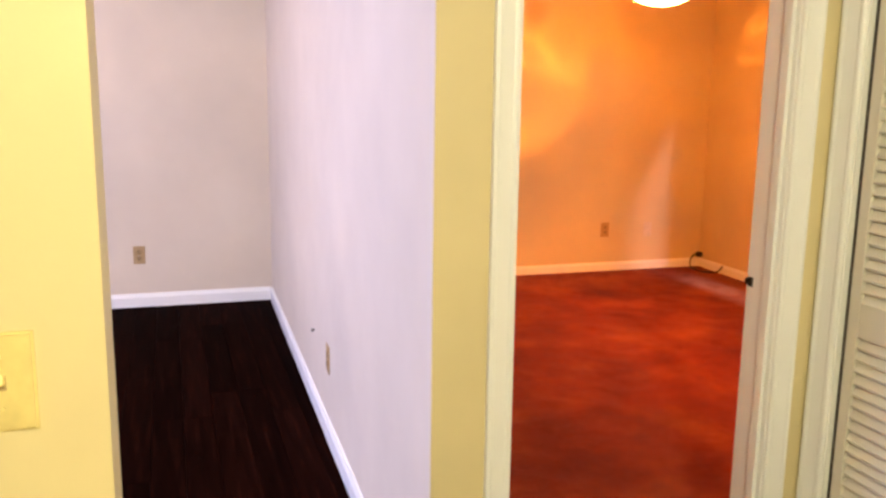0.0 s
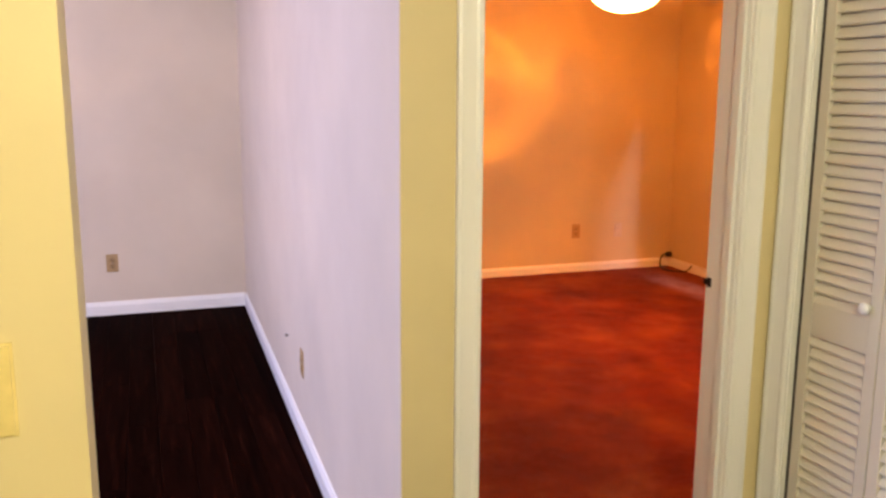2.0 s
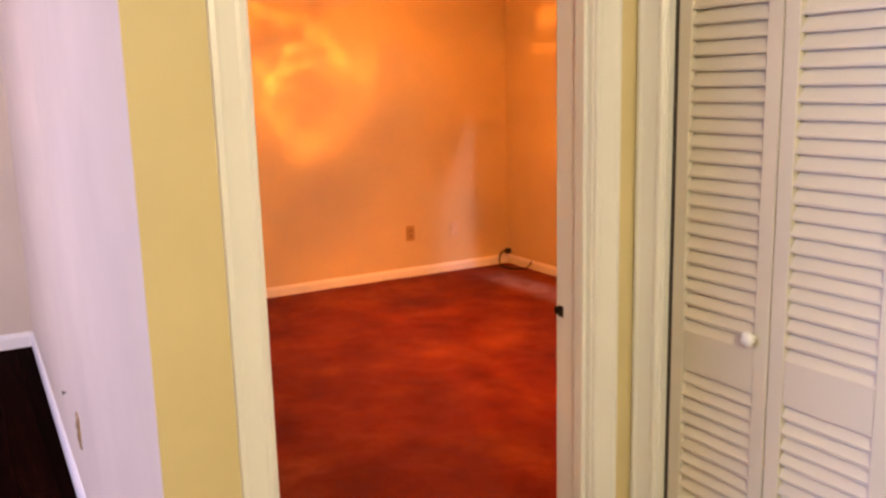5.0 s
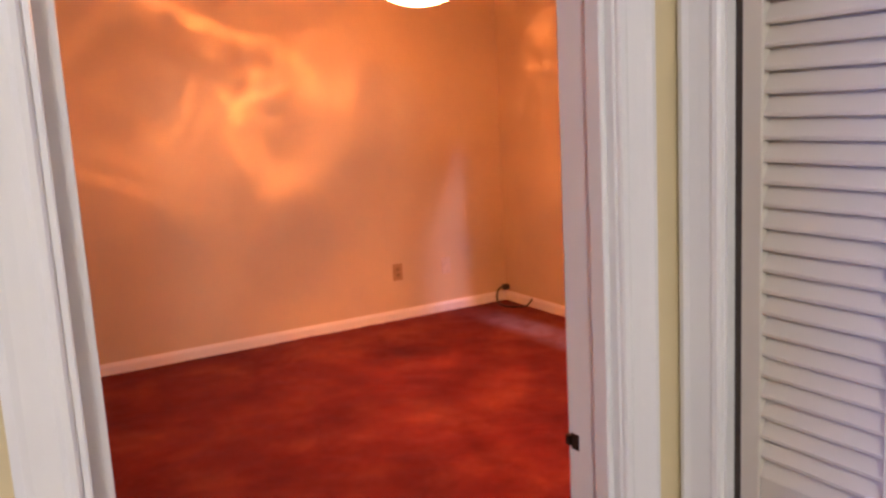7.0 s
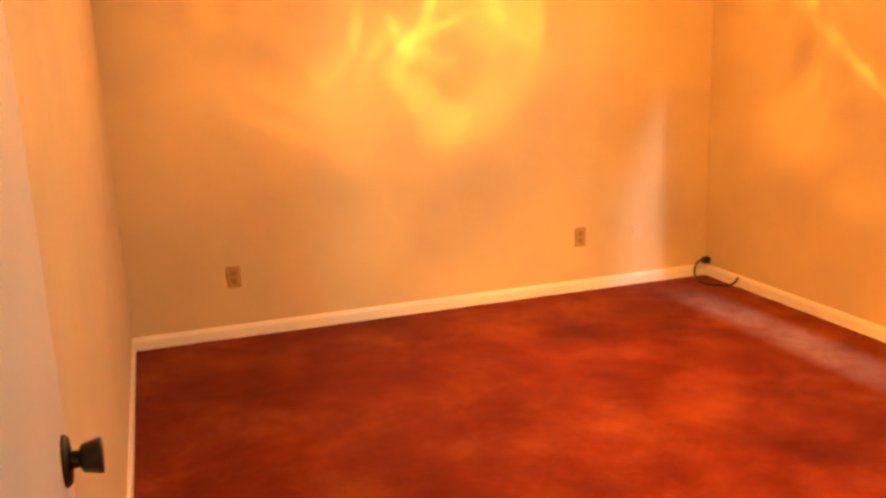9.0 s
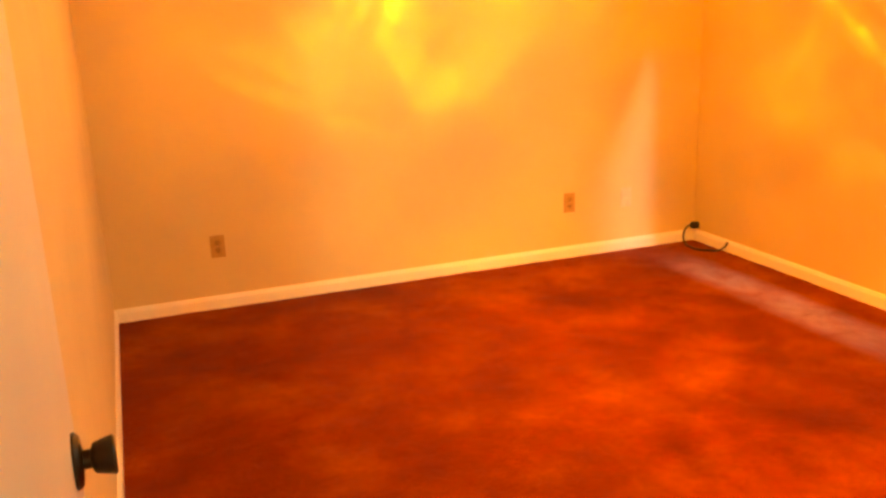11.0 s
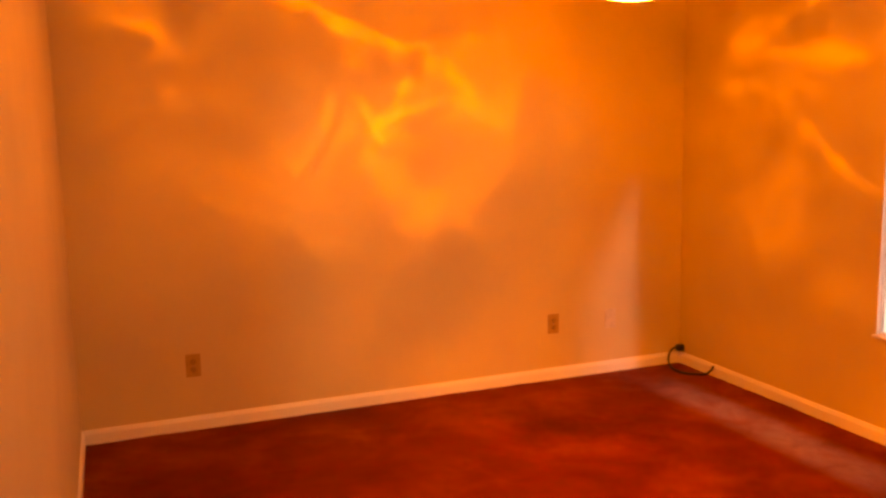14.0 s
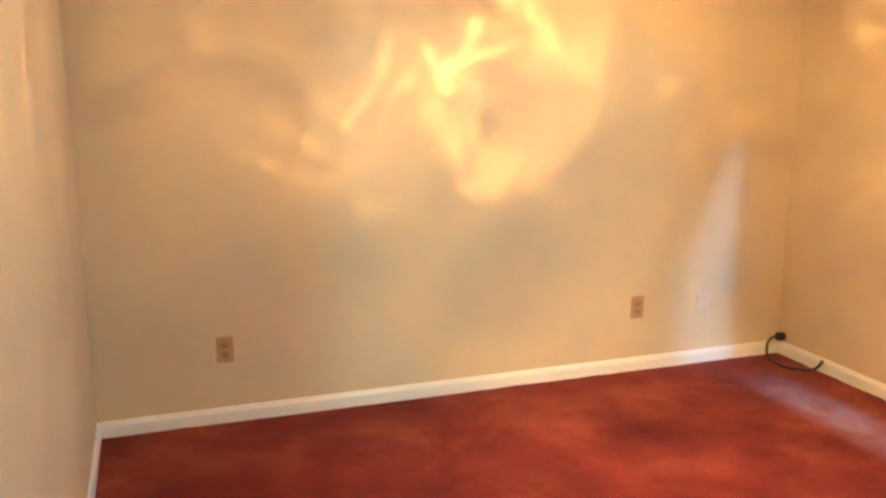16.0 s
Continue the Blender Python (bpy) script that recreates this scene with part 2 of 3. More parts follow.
def shade_material(name, glow, ridges, gain):
    """Swirled glass of a lamp bowl: uneven clear ridges in a milky body."""
    m, n, l, b = material(name)
    co = n.new("ShaderNodeTexCoord").outputs["Object"]
    nrm = n.new("ShaderNodeVectorMath")
    nrm.operation = "NORMALIZE"
    l.new(co, nrm.inputs[0])
    # the ridges waver a little
    waver = n.new("ShaderNodeTexNoise")
    waver.inputs["Scale"].default_value, waver.inputs["Detail"].default_value = 9.0, 3.0
    l.new(nrm.outputs[0], waver.inputs["Vector"])
    centred = n.new("ShaderNodeVectorMath")
    centred.operation = "SUBTRACT"
    centred.inputs[1].default_value = (0.5, 0.5, 0.5)
    l.new(waver.outputs["Color"], centred.inputs[0])
    bent = n.new("ShaderNodeVectorMath")
    bent.operation = "MULTIPLY_ADD"
    bent.inputs[1].default_value = (0.07, 0.07, 0.07)
    l.new(centred.outputs[0], bent.inputs[0])
    l.new(nrm.outputs[0], bent.inputs[2])
    way = bent.outputs[0]

    def maths(how, p, q):
        k = n.new("ShaderNodeMath")
        k.operation = how
        for socket, v in zip(k.inputs, (p, q)):
            if isinstance(v, (int, float)):
                socket.default_value = v
            else:
                l.new(v, socket)
        return k.outputs[0]

    def fall(value, near, far, top):
        k = n.new("ShaderNodeMapRange")
        k.interpolation_type = "SMOOTHSTEP"
        k.inputs["From Min"].default_value, k.inputs["From Max"].default_value = near, far
        k.inputs["To Min"].default_value, k.inputs["To Max"].default_value = top, 0.0
        l.new(value, k.inputs["Value"])
        return k.outputs[0]

    def vector_value(how, v):
        k = n.new("ShaderNodeVectorMath")
        k.operation = how
        k.inputs[1].default_value = v
        l.new(way, k.inputs[0])
        return k.outputs["Value"]

    def grey(fac, lo, hi, a, b):
        k = n.new("ShaderNodeMapRange")
        k.interpolation_type = "SMOOTHSTEP"
        k.inputs["From Min"].default_value, k.inputs["From Max"].default_value = lo, hi
        k.inputs["To Min"].default_value, k.inputs["To Max"].default_value = a, b
        l.new(fac, k.inputs["Value"])
        return k.outputs[0]

    total = None
    for a, c, e, width, clear in ridges:
        p, q, r = bowl_direction(*a), bowl_direction(*c), bowl_direction(*e)
        axis = (q - p).cross(r - p).normalized()
        off = maths("ABSOLUTE", maths("SUBTRACT", vector_value("DOT_PRODUCT", axis), axis.dot(q)), 0.0)
        reach = max((q - p).length, (q - r).length)
        body = maths("ADD", fall(off, 0.0, width * 0.62, clear * 0.85), fall(off, 0.0, width * 2.2, clear * 0.28))
        one = maths("MULTIPLY", body, fall(vector_value("DISTANCE", q), reach * 0.3, reach * 1.5, 1.0))
        total = one if total is None else maths("ADD", total, one)

    fine = grey(link_noise(n, l, 17.0, 4, 0.6, nrm.outputs[0], 1.2), 0.36, 0.64, 0.35, 1.35)
    total = maths("MULTIPLY", total, maths("MULTIPLY", fine, 0.58))
    # fainter wisps all round, and a milky, cloudy body
    def wisp(scale, detail, distortion, width, top):
        f = link_noise(n, l, scale, detail, 0.5, nrm.outputs[0], distortion)
        return fall(maths("ABSOLUTE", maths("SUBTRACT", f, 0.5), 0.0), 0.0, width, top)

    axes = n.new("ShaderNodeSeparateXYZ")
    l.new(nrm.outputs[0], axes.inputs[0])
    height = n.new("ShaderNodeMapRange")
    height.inputs["From Min"].default_value, height.inputs["From Max"].default_value = -1.0, 1.0
    l.new(axes.outputs["Z"], height.inputs["Value"])
    patch = grey(link_noise(n, l, 3.4, 3, 0.5, nrm.outputs[0]), 0.40, 0.62, 0.25, 1.0)
    patch = maths("MULTIPLY", patch, grey(height.outputs[0], 0.28, 0.42, 0.12, 1.0))
    wisps = maths("ADD", wisp(4.2, 3.0, 1.6, 0.045, 0.14), maths("ADD", wisp(7.5, 4.0, 2.2, 0.045, 0.11), wisp(13.0, 3.0, 2.0, 0.050, 0.06)))
    strands = maths("MULTIPLY", wisp(22.0, 3.0, 2.5, 0.060, 0.55), total)
    lively = maths("ADD", patch, maths("MULTIPLY", total, 2.2))
    total = maths("ADD", maths("ADD", maths("MULTIPLY", total, 0.72), strands), maths("MULTIPLY", wisps, lively))
    cloud = grey(link_noise(n, l, 4.6, 5, 0.6, nrm.outputs[0], 0.8), 0.38, 0.64, 0.085, 0.18)
    # milkier towards the rim, clearer underneath to put a light pool on the floor
    rim = ramp(n, l, height.outputs[0], [(p, (v, v, v)) for p, v in ((0.0, 4.6), (0.13, 3.0), (0.25, 1.05), (0.42, 1.0), (0.5, 0.9), (0.55, 0.8), (0.63, 2.0))])
    light = maths("MULTIPLY", maths("MULTIPLY", maths("ADD", cloud, total), rim), gain)
    # passes more to the north-east, set to brighten that part of the wall
    lobe = n.new("ShaderNodeVectorMath")
    lobe.operation = "DOT_PRODUCT"
    lobe.inputs[1].default_value = (0.36, 0.89, -0.26)
    l.new(nrm.outputs[0], lobe.inputs[0])
    light = maths("MULTIPLY", light, grey(lobe.outputs["Value"], 0.35, 1.0, 0.60, 1.45))
    # passes less downwards to the west, put in to dim that side's floor
    below = grey(height.outputs[0], 0.20, 0.36, 1.0, 0.0)
    west = grey(axes.outputs["X"], -0.75, 0.30, 0.62, -0.12)
    light = maths("MULTIPLY", light, maths("SUBTRACT", 1.0, maths("MULTIPLY", below, west)))
    tr = n.new("ShaderNodeBsdfTransparent")
    l.new(light, tr.inputs["Color"])
    tl = n.new("ShaderNodeBsdfTranslucent")
    tl.inputs["Color"].default_value = (0.9, 0.85, 0.75, 1)
    gl = n.new("ShaderNodeMixShader")
    gl.inputs["Fac"].default_value = 0.06
    l.new(tr.outputs[0], gl.inputs[1])
    l.new(tl.outputs[0], gl.inputs[2])
    em = n.new("ShaderNodeEmission")
    em.inputs["Color"].default_value, em.inputs["Strength"].default_value = (1.0, 0.52, 0.20, 1), glow
    both = n.new("ShaderNodeAddShader")
    l.new(gl.outputs[0], both.inputs[0])
    l.new(em.outputs[0], both.inputs[1])
    l.new(both.outputs[0], n["Material Output"].inputs["Surface"])
    return m


def glow_material(name, colour, strength):
    m, n, l, b = material(name)
    e = n.new("ShaderNodeEmission")
    e.inputs["Color"].default_value, e.inputs["Strength"].default_value = (*colour, 1), strength
    l.new(e.outputs[0], n["Material Output"].inputs["Surface"])
    return m


def glass_material():
    m, n, l, b = material("window_glass")
    b.inputs["Transmission Weight"].default_value, b.inputs["Roughness"].default_value = 1.0, 0.0
    b.inputs["IOR"].default_value = 1.02
    return m


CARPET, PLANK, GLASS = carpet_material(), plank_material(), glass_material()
BOWL = shade_material("swirled_glass_bowl", 11.0, RIDGES, 1.0)
SIDE_BOWL = shade_material("swirled_glass_side_bowl", 4.0, SIDE_RIDGES, 1.0)
BULB = glow_material("lit_bulb", (1.0, 0.62, 0.3), 60)
DIFFUSER = glow_material("lit_ceiling_diffuser", (1.0, 0.8, 0.5), 6)
HAZE = glow_material("bright_outdoor_haze", (0.82, 0.91, 1.0), 1.5)


# ---- mesh helpers ----
def add_box(bm, lo, hi, bevel=0.0, seg=1):
    r = bmesh.ops.create_cube(bm, size=1.0)
    for v in r["verts"]:
        v.co = Vector([(lo[i] + hi[i]) / 2 + v.co[i] * (hi[i] - lo[i]) for i in range(3)])
    if bevel:
        es = {e for v in r["verts"] for e in v.link_edges}
        bmesh.ops.bevel(bm, geom=list(es), offset=bevel, segments=seg, affect="EDGES", profile=0.5)
    return bm


def box(lo, hi, bevel=0.0, seg=1):
    return add_box(bmesh.new(), lo, hi, bevel, seg)


def lathe(profile, steps=24, axis="Z"):
    """A turned solid from (radius, height) pairs about z, or about -y or x."""
    bm = bmesh.new()
    rings = []
    for r, h in profile:
        ring = []
        for k in range(steps):
            a = 2 * math.pi * k / steps
            p = (r * math.cos(a), r * math.sin(a), h)
            p = {"Z": p, "X": (h, p[0], p[1]), "-Y": (p[0], -h, p[1]), "-X": (-h, p[0], p[1])}[axis]
            ring.append(bm.verts.new(p))
        rings.append(ring)
    for a, b in zip(rings, rings[1:]):
        for k in range(steps):
            bm.faces.new((a[k], a[(k + 1) % steps], b[(k + 1) % steps], b[k]))
    for ring in (rings[0], rings[-1]):
        if (ring[0].co - ring[steps // 2].co).length > 0.0005:
            bm.faces.new(ring)
    bmesh.ops.recalc_face_normals(bm, faces=bm.faces)
    return bm


def extrude_profile(points, start, along, side, out):
    """A bar with the section points (across, proud), swept from start by along; side and out are the section's axes."""
    bm = bmesh.new()
    start, along, side, out = Vector(start), Vector(along), Vector(side), Vector(out)
    a = [bm.verts.new(start + side * u + out * v) for u, v in points]
    b = [bm.verts.new(start + along + side * u + out * v) for u, v in points]
    k = len(points)
    for i in range(k):
        bm.faces.new((a[i], a[(i + 1) % k], b[(i + 1) % k], b[i]))
    bm.faces.new(a)
    bm.faces.new(b)
    bmesh.ops.recalc_face_normals(bm, faces=bm.faces)
    return bm


def prism(corners, z0, z1):
    """An upright solid over a four-cornered plan."""
    bm = bmesh.new()
    low = [bm.verts.new((x, y, z0)) for x, y in corners]
    high = [bm.verts.new((x, y, z1)) for x, y in corners]
    bm.faces.new(low)
    bm.faces.new(high)
    for i in range(len(corners)):
        j = (i + 1) % len(corners)
        bm.faces.new((low[i], low[j], high[j], high[i]))
    bmesh.ops.recalc_face_normals(bm, faces=bm.faces)
    return bm


def pierced_wall(x0, x1, ya, yb, za, zb, hole):
    """A wall standing in a plane of constant x, from x0 to x1 thick, with one window hole (y0, y1, z0, z1)."""
    bm = bmesh.new()
    h0, h1, g0, g1 = hole
    loops = []
    for x in (x0, x1):
        outer = [bm.verts.new((x, y, z)) for y, z in ((ya, za), (yb, za), (yb, zb), (ya, zb))]
        inner = [bm.verts.new((x, y, z)) for y, z in ((h0, g0), (h1, g0), (h1, g1), (h0, g1))]
        loops.append((outer, inner))
        for i in range(4):
            bm.faces.new((outer[i], outer[(i + 1) % 4], inner[(i + 1) % 4], inner[i]))
    for k in (0, 1):
        a, b = loops[0][k], loops[1][k]
        for i in range(4):
            bm.faces.new((a[i], a[(i + 1) % 4], b[(i + 1) % 4], b[i]))
    bmesh.ops.recalc_face_normals(bm, faces=bm.faces)
    return bm


def mesh_of(name, bm, mat, smooth=False):
    me = bpy.data.meshes.new(name)
    bm.to_mesh(me)
    bm.free()
    me.materials.append(mat)
    if smooth:
        for p in me.polygons:
            p.use_smooth = True
        me.set_sharp_from_angle(angle=radians(38))
    return me


def part(name, bm, mat, parent=None, label="", smooth=False):
    ob = new(name, mesh_of(name, bm, mat, smooth))
    ob.parent = parent
    if label:
        tagged(ob, label)
    return ob


def thing(name, m, label, category, group="", kind=""):
    ob = new(name)
    ob.matrix_basis = m
    return tagged(ob, label, category, group, kind)


def structure(name, bm, mat, label, category, parent=None):
    ob = part(name, bm, mat, parent)
    return tagged(ob, label, category, kind="structure")


# ---- plan ----
CEIL = 2.375
PART_L, PART_R = 1.115, 1.286      # partition between side room and bedroom
HALL_Y, BED_Y = 2.05, 2.17         # the two faces of the bedroom's door wall
BACK_SIDE, BACK_BED = 6.03, 6.33
RIGHT = 4.722
JAMB_L, JAMB_R, HEAD = 1.31, 2.036, 2.03
CLOSET_X = 2.17
CLO_Y0, CLO_Y1 = 0.918, 1.970
WEST, SOUTH = -2.6, -3.0
WIN = (3.2, 4.878, 0.500, 2.012)
PART_LEAN = 0.0182                 # the partition's side room face runs slightly out of square


def side_face(y):
    return PART_L + PART_LEAN * (y - HALL_Y)



SKIN = HALL_Y + 0.012
bm = prism([(PART_L + 0.012, SKIN), (PART_R, SKIN), (PART_R, BACK_BED), (side_face(BACK_BED) + 0.012, BACK_BED)], 0, CEIL)
structure("wall_partition", bm, WALL, "cream painted partition wall between side room and bedroom", "wall")
bm = box((PART_R, SKIN, 0), (JAMB_L - 0.018, BED_Y, CEIL))
add_box(bm, (JAMB_L - 0.018, SKIN, HEAD + 0.018), (JAMB_R + 0.018, BED_Y, CEIL))
add_box(bm, (JAMB_R + 0.018, SKIN, 0), (RIGHT + 0.11, BED_Y, CEIL))
structure("wall_door", bm, WALL, "cream painted wall with the bedroom doorway", "wall")
bm = box((PART_L, HALL_Y, 0), (JAMB_L - 0.018, SKIN, CEIL))
add_box(bm, (JAMB_L - 0.018, HALL_Y, HEAD + 0.018), (JAMB_R + 0.018, SKIN, CEIL))
add_box(bm, (JAMB_R + 0.018, HALL_Y, 0), (3.1, SKIN, CEIL))
structure("wall_hall_end", bm, HALL_WALL, "yellow cream hall face of the doorway wall", "wall")
bm = prism([(side_face(SKIN), SKIN), (side_face(SKIN) + 0.012, SKIN), (side_face(BACK_SIDE) + 0.012, BACK_SIDE), (side_face(BACK_SIDE), BACK_SIDE)], 0, CEIL)
structure("wall_side_room_face", bm, SIDE_WALL, "pale painted side room face of the partition", "wall")
structure("wall_north_bedroom", box((PART_L + 0.1, BACK_BED, 0), (RIGHT + 0.11, BACK_BED + 0.14, CEIL)), WALL,
          "cream painted bedroom wall with lamp light on it", "wall")
structure("wall_north_side_room", box((WEST - 0.15, BACK_SIDE, 0), (PART_L + 0.09, BACK_SIDE + 0.14, CEIL)), SIDE_WALL,
          "cream painted end wall of the side room", "wall")
y0, y1, z0, z1 = WIN
bm = pierced_wall(RIGHT, RIGHT + 0.045, BED_Y, BACK_BED, 0, CEIL, WIN)
structure("wall_east_bedroom", bm, WALL, "cream painted bedroom wall with a bright window", "wall")
bm = box((CLOSET_X, CLO_Y1 + 0.018, 0), (CLOSET_X + 0.1, HALL_Y, CEIL))
add_box(bm, (CLOSET_X, SOUTH, 0), (CLOSET_X + 0.1, CLO_Y0 - 0.018, CEIL))
add_box(bm, (CLOSET_X, CLO_Y0 - 0.018, HEAD + 0.018), (CLOSET_X + 0.1, CLO_Y1 + 0.018, CEIL))
structure("wall_closet", bm, HALL_WALL, "yellow cream painted hall wall around the closet opening", "wall")
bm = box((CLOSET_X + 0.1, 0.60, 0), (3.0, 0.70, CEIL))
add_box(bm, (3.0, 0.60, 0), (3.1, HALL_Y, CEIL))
structure("wall_closet_inside", bm, CLOSET, "inside wall of the closet, its shade put into a dark colour", "wall")
structure("wall_switch", box((WEST, 1.28, 0), (0.487, 1.40, CEIL)), HALL_WALL, "yellow cream painted wall stub with a light switch", "wall")
bm = pierced_wall(WEST - 0.15, WEST, 1.34, BACK_SIDE, 0, CEIL, (2.55, 4.05, 0.75, 2.2))
structure("wall_west", bm, SIDE_WALL, "cream painted outer wall of the side room", "wall")
structure("wall_west_living", box((WEST - 0.15, SOUTH, 0), (WEST, 1.34, CEIL)), HALL_WALL, "cream painted outer wall of the living room", "wall")
structure("wall_south", box((WEST - 0.15, SOUTH - 0.15, 0), (CLOSET_X + 0.1, SOUTH, CEIL)), WALL, "cream painted wall behind the hall", "wall")
structure("ceiling_bedroom", box((PART_L, HALL_Y, CEIL), (RIGHT + 0.11, BACK_BED + 0.14, CEIL + 0.1)), CEILING,
          "white textured bedroom ceiling", "ceiling")
bm = box((WEST - 0.15, SOUTH - 0.15, CEIL), (3.1, HALL_Y, CEIL + 0.1))
add_box(bm, (WEST - 0.15, HALL_Y, CEIL), (PART_L, BACK_SIDE + 0.14, CEIL + 0.1))
structure("ceiling_hall", bm, CEILING, "white textured hall and side room ceiling", "ceiling")

# carpet: a fine uneven sheet
bm = bmesh.new()
NX, NY = 130, 150
cx0, cy0, cx1, cy1 = PART_R, HALL_Y + 0.03, RIGHT, BACK_BED
grid = []
for j in range(NY + 1):
    row = []
    for i in range(NX + 1):
        x, y = cx0 + (cx1 - cx0) * i / NX, cy0 + (cy1 - cy0) * j / NY
        h = 0.004 * noise.noise((x * 2.1, y * 2.1, 0)) + 0.004 * noise.noise((x * 9, y * 9, 3)) + 0.0025 * noise.noise((x * 31, y * 31, 7))
        row.append(bm.verts.new((x, y, h)))
    grid.append(row)
for j in range(NY):
    for i in range(NX):
        bm.faces.new((grid[j][i], grid[j][i + 1], grid[j + 1][i + 1], grid[j + 1][i]))
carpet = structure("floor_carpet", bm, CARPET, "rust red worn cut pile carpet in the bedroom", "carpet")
for p in carpet.data.polygons:
    p.use_smooth = True
structure("floor_slab", box((WEST - 0.15, SOUTH - 0.15, -0.16), (RIGHT + 0.11, BACK_BED + 0.14, -0.03)), CLOSET,
          "plain subfloor beneath the carpet and planks", "floor")
structure("ground", box((-60, -60, -0.5), (60, 60, -0.4)), plain("dry_ground", (0.16, 0.15, 0.1), 0.9), "pale ground outside the windows", "ground")
structure("backdrop", box((5.6, 3.3, -0.4), (5.65, 9.5, 3.6)), HAZE, "white hazy daylight outside the window", "backdrop")

# ---- trim ----
BASE = [(0, 0), (0.013, 0), (0.013, 0.68), (0.011, 0.78), (0.007, 0.87), (0.0055, 0.965), (0, 1.0)]


def baseboard(a, b, out, label, height=0.07):
    """A moulded skirting from a to b on the floor; out points into the room."""
    a, b = Vector((*a, 0)), Vector((*b, 0))
    bm = extrude_profile([(u, v * height) for u, v in BASE], a, b - a, (*out, 0), (0, 0, 1))
    return structure("baseboard", bm, TRIM, label, "baseboard")


baseboard((PART_R, BACK_BED), (RIGHT, BACK_BED), (0, -1), "white moulded baseboard along the carpet")
baseboard((RIGHT, BED_Y), (RIGHT, BACK_BED - 0.013), (-1, 0), "white moulded baseboard under the window")
baseboard((PART_R, BED_Y + 0.02), (PART_R, BACK_BED - 0.013), (1, 0), "white moulded baseboard along the carpet")
baseboard((2.12, BED_Y), (RIGHT - 0.013, BED_Y), (0, 1), "white moulded baseboard along the carpet")
baseboard((PART_L, HALL_Y + 0.004), (side_face(BACK_SIDE), BACK_SIDE), (-1, 0), "white moulded baseboard on dark planks", 0.088)
baseboard((WEST, BACK_SIDE), (side_face(BACK_SIDE) - 0.013, BACK_SIDE), (0, -1), "white moulded baseboard on dark planks", 0.088)
baseboard((PART_L, HALL_Y), (1.249, HALL_Y), (0, -1), "white moulded baseboard beside the door")
baseboard((WEST, 1.28), (0.487, 1.28), (0, -1), "white moulded baseboard under the switch")

CASING = [(0, 0), (0.061, 0), (0.061, 0.015), (0.052, 0.017), (0.044, 0.0135), (0.030, 0.0105), (0.016, 0.0085), (0.010, 0.0105), (0.003, 0.0095), (0, 0.006)]

door_frame = thing("door_1", pose(0, 0, 0), "white painted bedroom door frame with moulded casing", "door frame", kind="structure")
for side, out, y in ((1, -1, HALL_Y), (1, 1, BED_Y)):
    part("casing", extrude_profile(CASING, (JAMB_L - 0.002, y, 0), (0, 0, HEAD + 0.06), (-1, 0, 0), (0, out, 0)), TRIM, door_frame)
    part("casing", extrude_profile(CASING, (JAMB_R + 0.004, y, 0), (0, 0, HEAD + 0.06), (1, 0, 0), (0, out, 0)), TRIM, door_frame)
    part("head_casing", extrude_profile(CASING, (JAMB_L - 0.002, y, HEAD), (JAMB_R - JAMB_L + 0.006, 0, 0), (0, 0, 1), (0, out, 0)), TRIM, door_frame)
part("jamb", box((JAMB_L - 0.018, HALL_Y, 0), (JAMB_L, BED_Y, HEAD), 0.0015), TRIM, door_frame)
right_jamb = part("jamb", box((JAMB_R, HALL_Y, 0), (JAMB_R + 0.018, BED_Y, HEAD), 0.0015), TRIM, door_frame)
part("head_jamb", box((JAMB_L, HALL_Y, HEAD), (JAMB_R, BED_Y, HEAD + 0.018)), TRIM, door_frame)
part("door_stop", box((JAMB_L, HALL_Y + 0.014, 0), (JAMB_L + 0.011, HALL_Y + 0.046, HEAD), 0.003, 2), TRIM, door_frame)
part("door_stop", box((JAMB_R - 0.011, HALL_Y + 0.014, 0), (JAMB_R, HALL_Y + 0.046, HEAD), 0.003, 2), TRIM, door_frame)
part("door_stop", box((JAMB_L + 0.011, HALL_Y + 0.014, HEAD - 0.011), (JAMB_R - 0.011, HALL_Y + 0.046, HEAD), 0.003, 2), TRIM, door_frame)
# strike plate: a dark lip wrapped round the edge of the jamb
bm = box((JAMB_R - 0.0022, BED_Y - 0.024, 0.912), (JAMB_R + 0.001, BED_Y - 0.006, 0.938), 0.0008)
add_box(bm, (JAMB_R - 0.006, BED_Y - 0.008, 0.917), (JAMB_R + 0.002, BED_Y + 0.003, 0.934), 0.001)
part("strike_plate", bm, BRONZE, right_jamb, "dark bronze strike plate")

closet_frame = thing("door_2", pose(0, 0, 0), "white painted closet frame with moulded casing", "door frame", kind="structure")
part("casing", extrude_profile([(u * 1.13, v * 1.3) for u, v in CASING], (CLOSET_X, CLO_Y1 + 0.004, 0), (0, 0, HEAD + 0.07), (0, 1, 0), (-1, 0, 0)), TRIM, closet_frame)
part("casing", extrude_profile([(u * 1.36, v) for u, v in CASING], (CLOSET_X, CLO_Y0 - 0.004, 0), (0, 0, HEAD + 0.07), (0, -1, 0), (-1, 0, 0)), TRIM, closet_frame)
part("head_casing", extrude_profile([(u * 1.36, v) for u, v in CASING], (CLOSET_X, CLO_Y0 - 0.004, HEAD), (0, CLO_Y1 - CLO_Y0 + 0.008, 0), (0, 0, 1), (-1, 0, 0)), TRIM, closet_frame)
part("jamb", box((CLOSET_X, CLO_Y1, 0), (CLOSET_X + 0.1, CLO_Y1 + 0.018, HEAD)), TRIM, closet_frame)
